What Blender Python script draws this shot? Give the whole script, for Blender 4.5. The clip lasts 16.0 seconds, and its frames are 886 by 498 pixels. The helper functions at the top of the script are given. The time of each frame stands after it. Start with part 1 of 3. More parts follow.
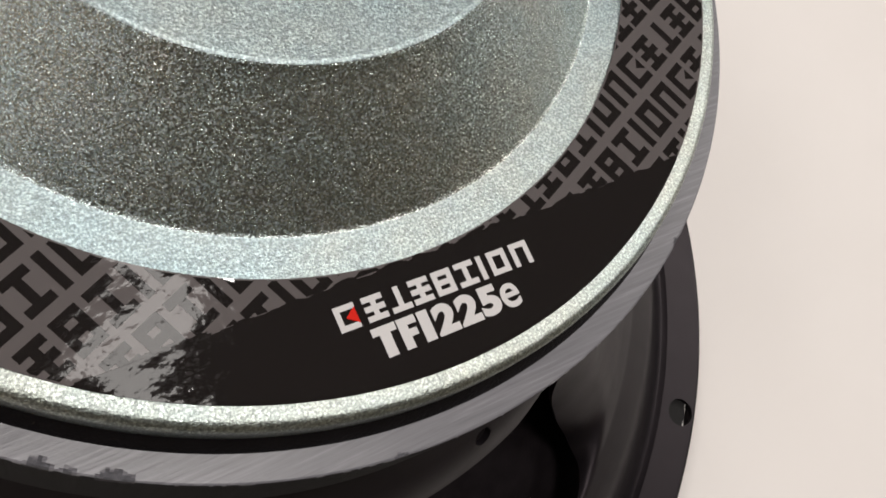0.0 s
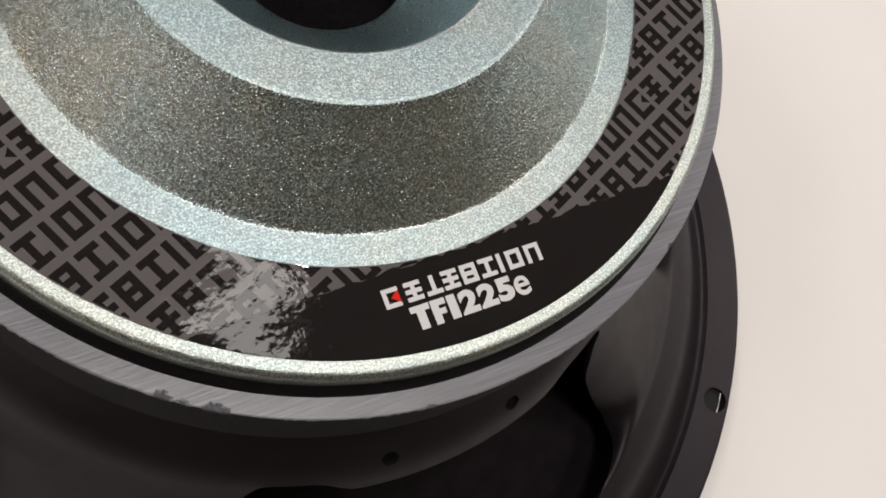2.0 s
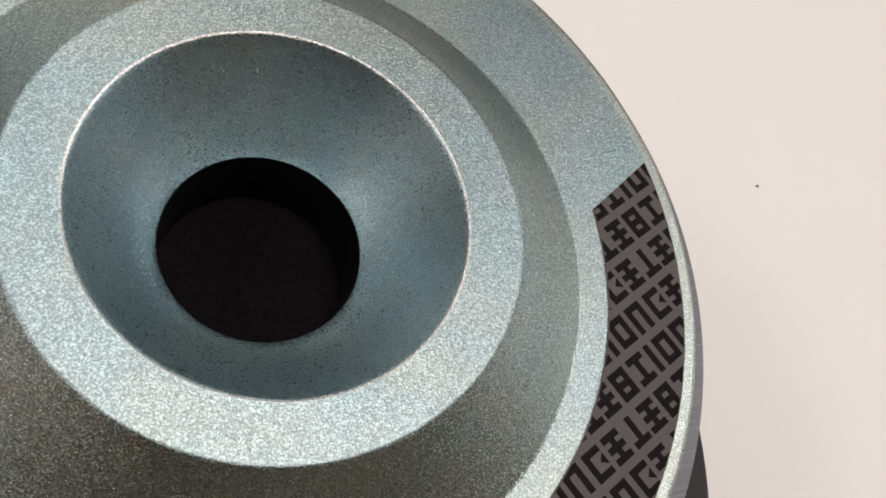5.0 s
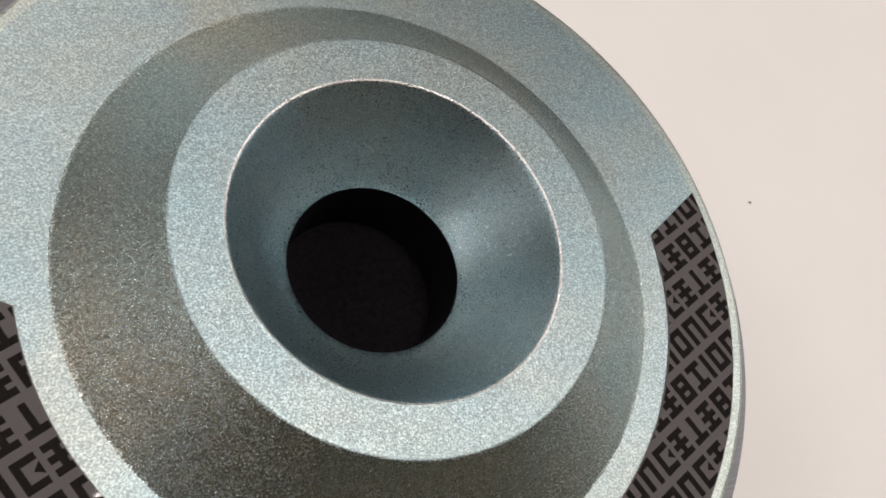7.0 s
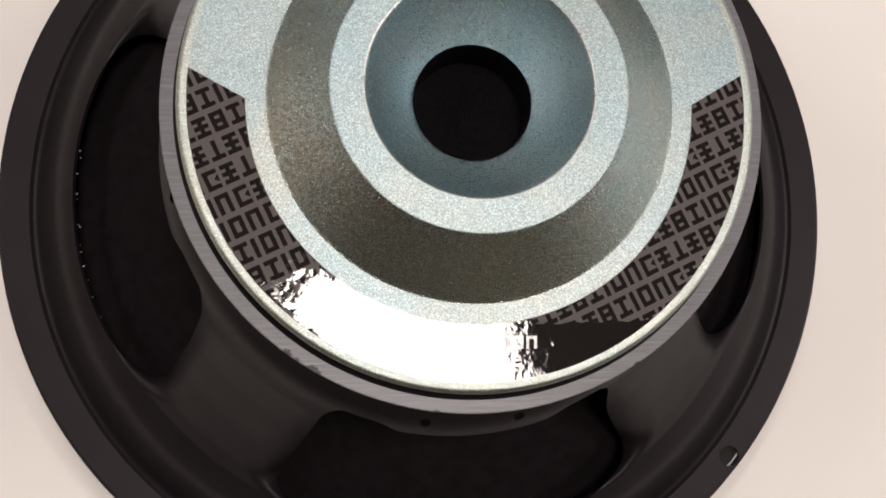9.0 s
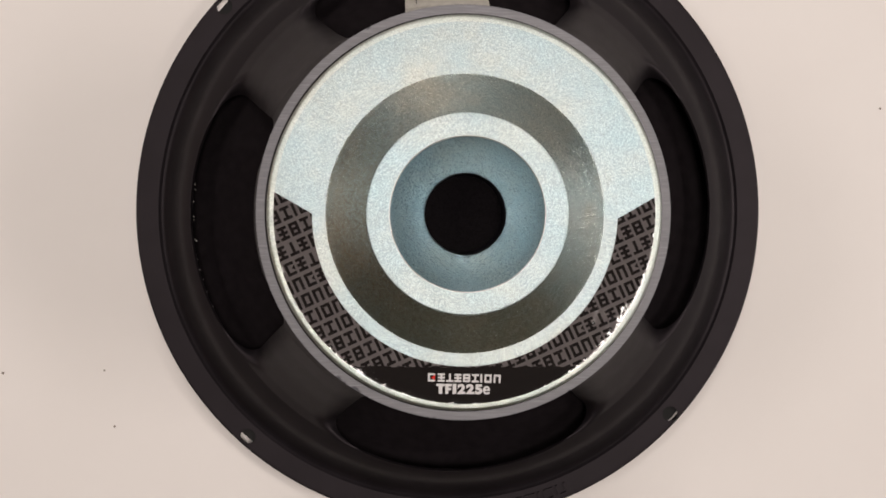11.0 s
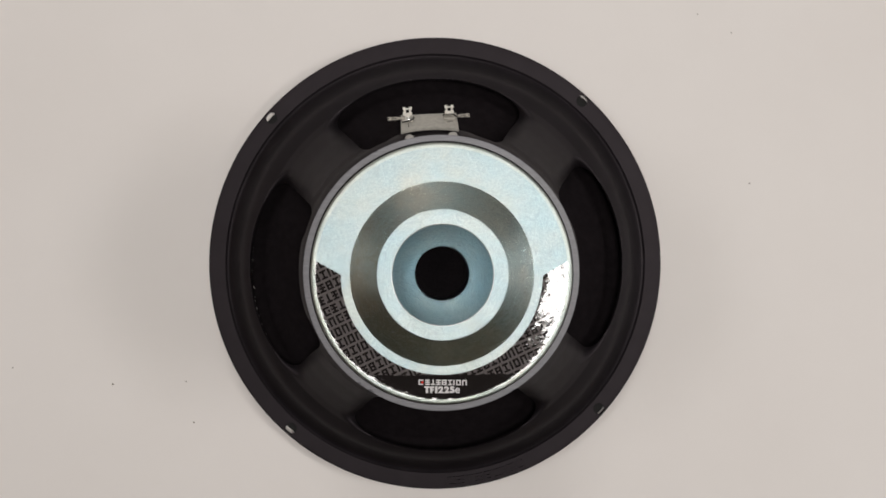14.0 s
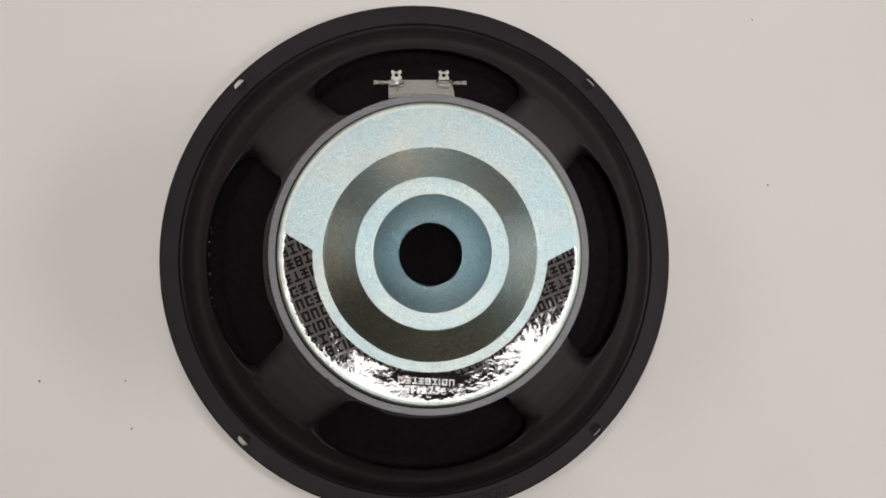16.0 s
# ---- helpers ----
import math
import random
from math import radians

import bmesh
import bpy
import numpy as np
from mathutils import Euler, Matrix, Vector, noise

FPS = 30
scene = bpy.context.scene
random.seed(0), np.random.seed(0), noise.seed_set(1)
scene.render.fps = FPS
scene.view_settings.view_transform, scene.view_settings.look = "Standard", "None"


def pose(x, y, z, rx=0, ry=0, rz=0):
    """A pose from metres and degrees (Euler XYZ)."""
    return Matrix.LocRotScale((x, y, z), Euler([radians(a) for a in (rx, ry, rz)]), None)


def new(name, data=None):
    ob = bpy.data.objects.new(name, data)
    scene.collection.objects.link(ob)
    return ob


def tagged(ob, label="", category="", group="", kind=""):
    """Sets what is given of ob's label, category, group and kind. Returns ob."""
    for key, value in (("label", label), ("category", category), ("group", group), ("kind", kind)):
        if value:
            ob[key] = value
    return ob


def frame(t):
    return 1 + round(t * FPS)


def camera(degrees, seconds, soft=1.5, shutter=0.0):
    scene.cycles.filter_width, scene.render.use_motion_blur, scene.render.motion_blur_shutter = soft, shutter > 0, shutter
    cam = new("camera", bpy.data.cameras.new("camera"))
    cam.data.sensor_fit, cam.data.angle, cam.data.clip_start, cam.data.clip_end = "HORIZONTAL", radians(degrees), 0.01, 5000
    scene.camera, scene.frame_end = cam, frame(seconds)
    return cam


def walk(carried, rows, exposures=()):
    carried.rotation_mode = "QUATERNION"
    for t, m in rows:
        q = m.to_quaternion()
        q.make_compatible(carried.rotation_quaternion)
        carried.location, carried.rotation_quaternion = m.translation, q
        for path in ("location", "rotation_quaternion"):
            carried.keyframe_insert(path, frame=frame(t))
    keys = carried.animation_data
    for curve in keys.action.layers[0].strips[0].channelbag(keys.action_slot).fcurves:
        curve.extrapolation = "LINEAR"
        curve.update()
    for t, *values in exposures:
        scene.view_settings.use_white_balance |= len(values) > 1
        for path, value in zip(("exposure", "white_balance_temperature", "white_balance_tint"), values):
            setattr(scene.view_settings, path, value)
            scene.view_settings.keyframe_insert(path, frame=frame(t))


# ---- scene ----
cam = camera(49.74, 16.0, soft=1.75, shutter=0.15)
walk(cam, [
    (0.0, pose(-0.0495, -0.0757, 0.2317, 20.73, -20.56, -27.06)),
    (0.5, pose(-0.0507, -0.0773, 0.2376, 20.95, -19.52, -27.10)),
    (1.0, pose(-0.0517, -0.0770, 0.2457, 19.80, -18.20, -26.23)),
    (1.5, pose(-0.0551, -0.0809, 0.2565, 19.85, -17.10, -25.06)),
    (2.0, pose(-0.0552, -0.0841, 0.2631, 19.07, -16.00, -23.41)),
    (2.5, pose(-0.0550, -0.0885, 0.2718, 19.02, -14.58, -20.91)),
    (3.0, pose(-0.0509, -0.0895, 0.2811, 20.26, -14.73, -18.71)),
    (3.5, pose(-0.0442, -0.0844, 0.2800, 21.98, -16.38, -16.52)),
    (4.0, pose(-0.0324, -0.0712, 0.2723, 22.97, -17.65, -15.49)),
    (4.5, pose(-0.0256, -0.0587, 0.2612, 24.06, -18.69, -15.62)),
    (4.7, pose(-0.0271, -0.0565, 0.2598, 24.57, -18.49, -15.51)),
    (6.8, pose(-0.0597, -0.0485, 0.2584, 26.74, -23.41, -16.85)),
    (7.0, pose(-0.0599, -0.0517, 0.2700, 25.36, -21.34, -16.35)),
    (7.5, pose(-0.0573, -0.0604, 0.2946, 23.80, -16.87, -15.27)),
    (8.0, pose(-0.0525, -0.0613, 0.3129, 20.90, -13.03, -12.00)),
    (8.5, pose(-0.0374, -0.0685, 0.3338, 15.94, -8.06, -5.46)),
    (8.7, pose(-0.0365, -0.0722, 0.3435, 12.56, -7.38, -3.14)),
    (10.8, pose(-0.0205, -0.0046, 0.4693, -2.01, -2.06, 0.80)),
    (11.0, pose(-0.0208, 0.0008, 0.4810, -2.24, -2.04, 0.38)),
    (11.5, pose(-0.0245, 0.0109, 0.5038, -3.61, -3.12, 0.71)),
    (12.0, pose(-0.0265, 0.0168, 0.5322, -2.68, -2.30, 0.52)),
    (12.5, pose(-0.0218, 0.0246, 0.5698, -2.36, -1.99, 0.31)),
    (13.0, pose(-0.0183, 0.0313, 0.6057, -2.11, -2.33, -0.01)),
    (13.5, pose(-0.0186, 0.0304, 0.6358, -2.09, -1.91, -0.07)),
    (14.0, pose(-0.0162, 0.0273, 0.6602, -1.45, -1.82, -0.33)),
    (14.5, pose(-0.0184, 0.0256, 0.6687, -1.52, -1.99, 0.00)),
    (15.0, pose(-0.0160, 0.0263, 0.6725, -1.95, -1.73, 0.29)),
    (15.5, pose(-0.0209, 0.0115, 0.6359, -0.11, -3.40, 0.99)),
    (16.0, pose(-0.0264, -0.0112, 0.5855, 1.60, -4.09, 2.07)),
], exposures=[(0.0, 0.67, 6600, 11), (3.0, 0.69, 6600, 11), (7.0, 0.59, 6600, 12), (8.7, 0.70, 6900, 15), (10.8, 0.51, 6900, 15), (12.5, 0.49, 6600, 11), (14.0, 0.30, 6500, 10), (16.0, 0.30, 6450, 9)])

# ---------------------------------------------------------------- light
world = bpy.data.worlds.new("room_air")
scene.world = world
world.use_nodes = True
world.node_tree.nodes["Background"].inputs[0].default_value = (0.9, 0.95, 1.0, 1)
world.node_tree.nodes["Background"].inputs[1].default_value = 0.05
PANEL, NORTH, WEST_FILL, EAST_FILL, FAR_FILL = 18.4, 1.9, 5.0, 11.0, 7.0     # radiance of the ceiling panels; the last three are added fill, out of view
CEIL = 1.65          # ceiling above the tabletop; the floor lies 0.75 below it
FLOOR = -0.75


# ---------------------------------------------------------------- materials
class Mat:
    """A small node-material builder on object coordinates in metres."""

    def __init__(self, name, color, rough=0.5, metal=0.0, spec=0.5):
        self.m = bpy.data.materials.new(name)
        self.m.use_nodes = True
        self.t = self.m.node_tree
        self.b = self.t.nodes["Principled BSDF"]
        self.b.inputs["Base Color"].default_value = (*color, 1)
        self.b.inputs["Roughness"].default_value = rough
        self.b.inputs["Metallic"].default_value = metal
        self.b.inputs["Specular IOR Level"].default_value = spec
        self.co = self.t.nodes.new("ShaderNodeTexCoord").outputs["Object"]
        self.last = None

    def stretched(self, sx, sy, sz, turn=0.0):
        n = self.t.nodes.new("ShaderNodeMapping")
        n.inputs["Scale"].default_value = (sx, sy, sz)
        n.inputs["Rotation"].default_value = (0, 0, radians(turn))
        self.t.links.new(self.co, n.inputs["Vector"])
        return n.outputs["Vector"]

    def noise(self, scale, detail=3.0, rough=0.55, co=None):
        n = self.t.nodes.new("ShaderNodeTexNoise")
        n.inputs["Scale"].default_value = scale
        n.inputs["Detail"].default_value = detail
        n.inputs["Roughness"].default_value = rough
        self.t.links.new(co or self.co, n.inputs["Vector"])
        return n.outputs["Fac"]

    def ramp(self, fac, stops):
        n = self.t.nodes.new("ShaderNodeValToRGB")
        e = n.color_ramp.elements
        while len(e) < len(stops):
            e.new(0.5)
        for k, (p, c) in zip(e, stops):
            k.position = p
            k.color = (*c, 1) if len(c) == 3 else c
        self.t.links.new(fac, n.inputs["Fac"])
        return n.outputs["Color"]

    def span(self, fac, lo, hi, a=0.0, b=1.0):
        n = self.t.nodes.new("ShaderNodeMapRange")
        n.inputs["From Min"].default_value, n.inputs["From Max"].default_value = lo, hi
        n.inputs["To Min"].default_value, n.inputs["To Max"].default_value = a, b
        self.t.links.new(fac, n.inputs["Value"])
        return n.outputs["Result"]

    def times(self, a, b):
        n = self.t.nodes.new("ShaderNodeMath")
        n.operation = "MULTIPLY"
        self.t.links.new(a, n.inputs[0])
        self.t.links.new(b, n.inputs[1])
        return n.outputs[0]

    def glints(self, scale, least):
        """Small cones, of which only the chance few above the limit stand up."""
        n = self.t.nodes.new("ShaderNodeTexVoronoi")
        n.inputs["Scale"].default_value = scale
        self.t.links.new(self.co, n.inputs["Vector"])
        apart = self.t.nodes.new("ShaderNodeSeparateColor")
        self.t.links.new(n.outputs["Color"], apart.inputs["Color"])
        return self.times(self.span(apart.outputs[0], least, 1.0), self.span(n.outputs["Distance"], 0.0, 0.6, 1.0, 0.0))

    def tinted(self, a, b):
        mix = self.t.nodes.new("ShaderNodeMix")
        mix.data_type, mix.blend_type = "RGBA", "MULTIPLY"
        mix.inputs["Factor"].default_value = 1.0
        self.t.links.new(a, mix.inputs[6])
        self.t.links.new(b, mix.inputs[7])
        return mix.outputs[2]

    def color(self, sock):
        self.t.links.new(sock, self.b.inputs["Base Color"])
        return self

    def rough(self, sock):
        self.t.links.new(sock, self.b.inputs["Roughness"])
        return self

    def bump(self, height, dist, strength=1.0):
        n = self.t.nodes.new("ShaderNodeBump")
        n.inputs["Strength"].default_value = strength
        n.inputs["Distance"].default_value = dist
        self.t.links.new(height, n.inputs["Height"])
        if self.last:
            self.t.links.new(self.last, n.inputs["Normal"])
        self.last = n.outputs["Normal"]
        self.t.links.new(self.last, self.b.inputs["Normal"])
        return self


def zinc_material(name, cold, mean, warm, matt=0.45, keen=0.28, cones=0.00003, relief=1.0, fine=1.0, speckle=1.0):
    """Blasted steel under a thin zinc film: drifting tint, fine grain, and single grains that glint."""
    m = Mat(name, mean, 0.36, 1.0)
    film = m.ramp(m.noise(26, 5.0, 0.62), [(0.3, cold), (0.5, mean), (0.72, warm)])
    fleck = m.ramp(m.noise(900, 2.0, 0.6), [(0.3, (0.93, 0.935, 0.945)), (0.5, (1.0, 1.0, 1.0)), (0.7, (1.07, 1.065, 1.05))])
    # Random light and dark grain; part of the relief's sparkle is in this colour.
    grain = m.ramp(m.noise(3100 * fine, 2.0, 0.6), [(0.32, (1 - 0.36 * speckle,) * 3), (0.5, (1 - 0.05 * speckle,) * 3), (0.66, (1 + 0.58 * speckle,) * 3)])
    m.color(m.tinted(m.tinted(film, fleck), grain))
    m.rough(m.span(m.noise(2300 * fine, 2.0), 0.34, 0.68, matt, keen))
    m.bump(m.noise(3600 * fine, 2.0, 0.65), 0.000105 * relief / fine, 1.0)
    m.bump(m.glints(2500, 0.45), cones, 1.0)
    return m.m


def label_relief(m):
    """Shared relief of the glued vinyl sheet: nearly flat across its width, curling up at the very edges, and wrinkled."""
    flatten = m.stretched(1.0, 1.0, 0.0)
    length = m.t.nodes.new("ShaderNodeVectorMath")
    length.operation = "LENGTH"
    m.t.links.new(flatten, length.inputs[0])
    off = m.span(length.outputs["Value"], 0.0556, 0.0706, -1.0, 1.0)
    off.node.clamp = False
    square = m.times(off, off)
    m.bump(square, 0.00005, 1.0)
    fourth = m.times(square, square)
    m.bump(m.times(fourth, fourth), 0.00006, 1.0)
    m.bump(m.noise(900, 3.0, 0.5), 0.000008, 1.0)
    m.bump(m.noise(210, 3.0, 0.45), 0.00008, 1.0)
    m.bump(m.noise(80, 2.0, 0.5), 0.00008, 1.0)
    return m.m


def label_material(name, color, rough=0.03):
    m = Mat(name, color, rough, 0.0, 0.8)
    m.rough(m.span(m.noise(70, 5.0, 0.6, m.stretched(1.0, 2.2, 1.0, 35.0)), 0.52, 0.75, rough, rough + 0.04))
    return label_relief(m)


def black_paint_material(name="satin_black_paint", base=0.0088, rough=0.45):
    m = Mat(name, (base, base * 0.84, base * 0.98), rough, 0.0, 0.24)
    m.b.inputs["Specular Tint"].default_value = (1.0, 0.86, 0.93, 1.0)
    m.color(m.ramp(m.noise(60, 4.0), [(0.35, (base * 0.85, base * 0.71, base * 0.84)), (0.7, (base * 1.25, base * 1.04, base * 1.23))]))
    m.rough(m.span(m.noise(200, 3.0), 0.3, 0.7, rough - 0.02, rough + 0.03))
    m.bump(m.noise(1500, 2.0), 0.0001, 0.15)
    return m.m


def ferrite_material():
    m = Mat("ground_ferrite", (0.19, 0.19, 0.21), 0.40, 0.0, 0.6)
    grind = m.noise(90, 3.0, 0.6, m.stretched(1.0, 26.0, 1.0, 28.0))
    m.color(m.ramp(grind, [(0.3, (0.112, 0.108, 0.122)), (0.55, (0.150, 0.145, 0.162)), (0.75, (0.212, 0.206, 0.225))]))
    m.bump(grind, 0.0003, 0.22)
    m.bump(m.noise(700, 3.0), 0.0001, 0.3)
    return m.m


def laminate_material():
    m = Mat("white_laminate", (0.80, 0.755, 0.73), 0.55, 0.0, 0.2)
    m.color(m.ramp(m.noise(6, 4.0), [(0.3, (0.785, 0.74, 0.715)), (0.7, (0.815, 0.773, 0.75))]))
    m.rough(m.span(m.noise(40, 3.0), 0.3, 0.7, 0.5, 0.65))
    return m.m


def plain_material(name, c, rough=0.6, metal=0.0, grain=60, amount=0.12, bump=0.0, spec=0.5):
    m = Mat(name, c, rough, metal, spec)
    lo, hi = tuple(v * (1 - amount) for v in c), tuple(v * (1 + amount) for v in c)
    m.color(m.ramp(m.noise(grain, 4.0), [(0.3, lo), (0.7, hi)]))
    if bump:
        m.bump(m.noise(grain * 8, 3.0), bump, 0.4)
    return m.m


ZINC = zinc_material("zinc_plated_steel", (0.282, 0.380, 0.410), (0.328, 0.391, 0.398), (0.388, 0.404, 0.366), fine=1.1)
PAINT = black_paint_material()
# Darker copy of the paint: the shade under the magnet is in its colour.
SHADED_PAINT = black_paint_material("black_paint_shaded", 0.004, 0.45)
FERRITE = ferrite_material()
FERRITE_SIDE = plain_material("dark_ferrite_side", (0.007, 0.006, 0.0065), 0.65, 0, 500, 0.25, 0.0002, 0.2)
FERRITE_BROKEN = plain_material("broken_ferrite", (0.085, 0.083, 0.093), 0.7, 0, 900, 0.3, 0.0002, 0.3)
LAMINATE = laminate_material()
LABEL_BLACK = label_material("gloss_label_black", (0.011, 0.009, 0.009))
LABEL_GREY = label_material("gloss_label_grey", (0.108, 0.095, 0.095))
LABEL_WHITE = label_material("gloss_label_white", (0.62, 0.60, 0.60), 0.1)
LABEL_RED = label_material("gloss_label_red", (0.62, 0.02, 0.012), 0.1)
GLUE = plain_material("black_adhesive", (0.006, 0.005, 0.006), 0.4, 0, 300, 0.2, 0.0003, 0.2)
PAPER = plain_material("black_cone_paper", (0.0088, 0.0068, 0.0078), 0.85, 0, 200, 0.25, 0.0003, 0.06)
FOAM = plain_material("black_vent_cloth", (0.0055, 0.0045, 0.0052), 0.9, 0, 1500, 0.5, 0.0004, 0.06)
GASKET = plain_material("black_gasket_foam", (0.005, 0.0045, 0.0045), 0.85, 0, 300, 0.2, 0.0003)
BOARD = plain_material("grey_terminal_board", (0.38, 0.36, 0.325), 0.6, 0, 400, 0.12, 0.0001)
TIN = plain_material("tinned_brass", (0.62, 0.59, 0.54), 0.48, 1.0, 900, 0.12, 0.0001)
SOLDER = plain_material("bright_solder", (0.75, 0.74, 0.72), 0.28, 1.0, 300, 0.08, 0.0001)
RIVET = plain_material("aluminium_rivet", (0.42, 0.40, 0.38), 0.55, 0.35, 600, 0.08)
# Rubbed edges, made paler still: their highlight is in the colour.
BARE = zinc_material("rubbed_zinc_highlight", (0.80, 0.77, 0.75), (0.84, 0.79, 0.77), (0.88, 0.81, 0.77), 0.4, 0.25)
# Zinc copies lightened or tinted by zone; reflected room light is in their colours.
ZINC_SLOPE = zinc_material("lit_zinc_slope", (0.385, 0.53, 0.555), (0.46, 0.53, 0.52), (0.56, 0.54, 0.47), 0.32, 0.14, 0.00007, 1.3, 1.3)
ZINC_FUNNEL = zinc_material("blue_lit_zinc_funnel", (0.295, 0.425, 0.485), (0.345, 0.445, 0.482), (0.425, 0.462, 0.447), 0.36, 0.24, 0.00003, 0.75, 1.2, 0.5)
# Rim paler than the plate: the gleam on its rounding is in the colour.
EDGE = zinc_material("lightened_zinc_rim", (0.385, 0.445, 0.432), (0.42, 0.455, 0.425), (0.445, 0.455, 0.40))
RESIN = plain_material("pale_glue", (0.3, 0.29, 0.28), 0.1, 0, 300, 0.1, 0.0, 0.8)
CRUMB = plain_material("dark_crumb", (0.24, 0.20, 0.17), 0.9)
# Unseen walls and ceiling; tones chosen for what the zinc reflects and for fill.
WALL_GREY = plain_material("pale_grey_wall", (0.80, 0.82, 0.80), 0.8, 0, 3, 0.06)
WALL_WARM = plain_material("warm_brown_wall", (0.50, 0.36, 0.23), 0.8, 0, 3, 0.06)
WALL_DULL = plain_material("dull_brown_wall", (0.32, 0.28, 0.21), 0.8, 0, 3, 0.06)
CEILING = plain_material("ceiling_tile", (0.25, 0.235, 0.215), 0.9, 0, 120, 0.06)
CARPET = plain_material("grey_carpet", (0.14, 0.13, 0.125), 0.95, 0, 200, 0.3)
LEG = plain_material("powder_coated_steel", (0.25, 0.25, 0.26), 0.5, 0.2, 200, 0.1)
TRIM = plain_material("white_aluminium_trim", (0.7, 0.7, 0.7), 0.4, 0.0, 50, 0.04)


# ---------------------------------------------------------------- helpers
def part(name, bm, material, parent=None, label="", smooth=0):
    """Links a bmesh as one mesh object under a thing or a part."""
    me = bpy.data.meshes.new(name)
    bm.normal_update()
    bm.to_mesh(me)
    bm.free()
    me.materials.append(material)
    if smooth:
        me.shade_smooth()
        me.set_sharp_from_angle(angle=radians(smooth))
    ob = new(name, me)
    ob.parent = parent
    return tagged(ob, label)


def thing(name, label, category, x=0.0, y=0.0, z=0.0):
    ob = new(name)
    ob.empty_display_size = 0.02
    ob.location = (x, y, z)
    return tagged(ob, label, category)


def revolve(profile, n=256, closed=True):
    """Turns (radius, height) points round the z axis; closed joins the last to the first."""
    bm = bmesh.new()
    rings = []
    for r, z in profile:
        if r < 1e-6:
            rings.append([bm.verts.new((0, 0, z))])
        else:
            rings.append([bm.verts.new((r * math.cos(2 * math.pi * i / n), r * math.sin(2 * math.pi * i / n), z)) for i in range(n)])
    pairs = list(zip(rings, rings[1:])) + ([(rings[-1], rings[0])] if closed else [])
    for a, b in pairs:
        for i in range(n):
            j = (i + 1) % n
            if len(a) == 1 and len(b) == 1:
                continue
            if len(a) == 1:
                bm.faces.new((a[0], b[j], b[i]))
            elif len(b) == 1:
                bm.faces.new((a[i], a[j], b[0]))
            else:
                bm.faces.new((a[i], a[j], b[j], b[i]))
    bmesh.ops.recalc_face_normals(bm, faces=bm.faces)
    return bm


def arc(cx, cz, r, a0, a1, k=5):
    return [(cx + r * math.cos(radians(a0 + (a1 - a0) * i / k)), cz + r * math.sin(radians(a0 + (a1 - a0) * i / k))) for i in range(k + 1)]


def box(bm, x0, x1, y0, y1, z0, z1, bevel=0.0, m=None):
    made = bmesh.ops.create_cube(bm, size=1.0)["verts"]
    for v in made:
        v.co = Vector(((x0 + x1) / 2 + v.co.x * (x1 - x0), (y0 + y1) / 2 + v.co.y * (y1 - y0), (z0 + z1) / 2 + v.co.z * (z1 - z0)))
    if bevel:
        edges = list({e for v in made for e in v.link_edges})
        res = bmesh.ops.bevel(bm, geom=edges, offset=bevel, segments=2, affect="EDGES", profile=0.5)
        made = list({v for f in res["faces"] for v in f.verts} | {v for v in made if v.is_valid})
    if m is not None:
        bmesh.ops.transform(bm, matrix=m, verts=[v for v in made if v.is_valid])
    return bm


def smoothstep(a, b, x):
    t = min(1.0, max(0.0, (x - a) / (b - a)))
    return t * t * (3 - 2 * t)


# ---------------------------------------------------------------- room
def slab(name, x0, x1, y0, y1, z0, z1, material):
    ob = part(name, box(bmesh.new(), x0, x1, y0, y1, z0, z1), material)
    return tagged(ob, kind="structure")


RX, RY = 2.9, 2.2
# Room shell added out of view round the table.
slab("floor", -RX, RX, -RY, RY, FLOOR - 0.1, FLOOR, CARPET)
slab("wall_north", -RX, RX, RY, RY + 0.12, FLOOR, CEIL, WALL_GREY)
slab("wall_south", -RX, RX, -RY - 0.12, -RY, FLOOR, CEIL, WALL_DULL)
slab("wall_east", RX, RX + 0.12, -RY, RY, FLOOR, CEIL, WALL_GREY)
slab("wall_west", -RX - 0.12, -RX, -RY, RY, FLOOR, CEIL, WALL_WARM)
slab("ceiling", -RX, RX, -RY, RY, CEIL, CEIL + 0.1, CEILING)


def panel_light(x0, x1, y0, y1, radiance, turn=0.0):
    t = thing("unseen_ceiling_light", "unseen rectangular ceiling light panel with a white frame", "lamp", (x0 + x1) / 2, (y0 + y1) / 2, CEIL)
    tagged(t, group="ceiling light panels")
    t.rotation_euler = (0, 0, radians(turn))
    w, d, f = (x1 - x0) / 2, (y1 - y0) / 2, 0.02
    bm = bmesh.new()
    box(bm, -w - f, w + f, d, d + f, -0.014, -0.001)
    box(bm, -w - f, w + f, -d - f, -d, -0.014, -0.001)
    box(bm, -w - f, -w, -d, d, -0.014, -0.001)
    box(bm, w, w + f, -d, d, -0.014, -0.001)
    part("frame", bm, TRIM, t)
    part("diffuser", box(bmesh.new(), -w + 0.001, w - 0.001, -d + 0.001, d - 0.001, -0.010, -0.002), TRIM, t, "white diffuser")
    lamp = bpy.data.lights.new("panel_lamp", "AREA")
    lamp.shape, lamp.size, lamp.size_y = "RECTANGLE", 2 * w - 0.004, 2 * d - 0.004
    lamp.energy, lamp.color = radiance * math.pi * 4 * w * d, (1.0, 0.97, 0.935)
    ob = new("panel_lamp", lamp)
    ob.parent = t
    ob.location = (0, 0, -0.0125)


panel_light(-0.085, 0.302, -0.203, 0.146, PANEL, 8.0)
panel_light(0.11, 0.31, 0.235, 0.315, NORTH, 8.0)
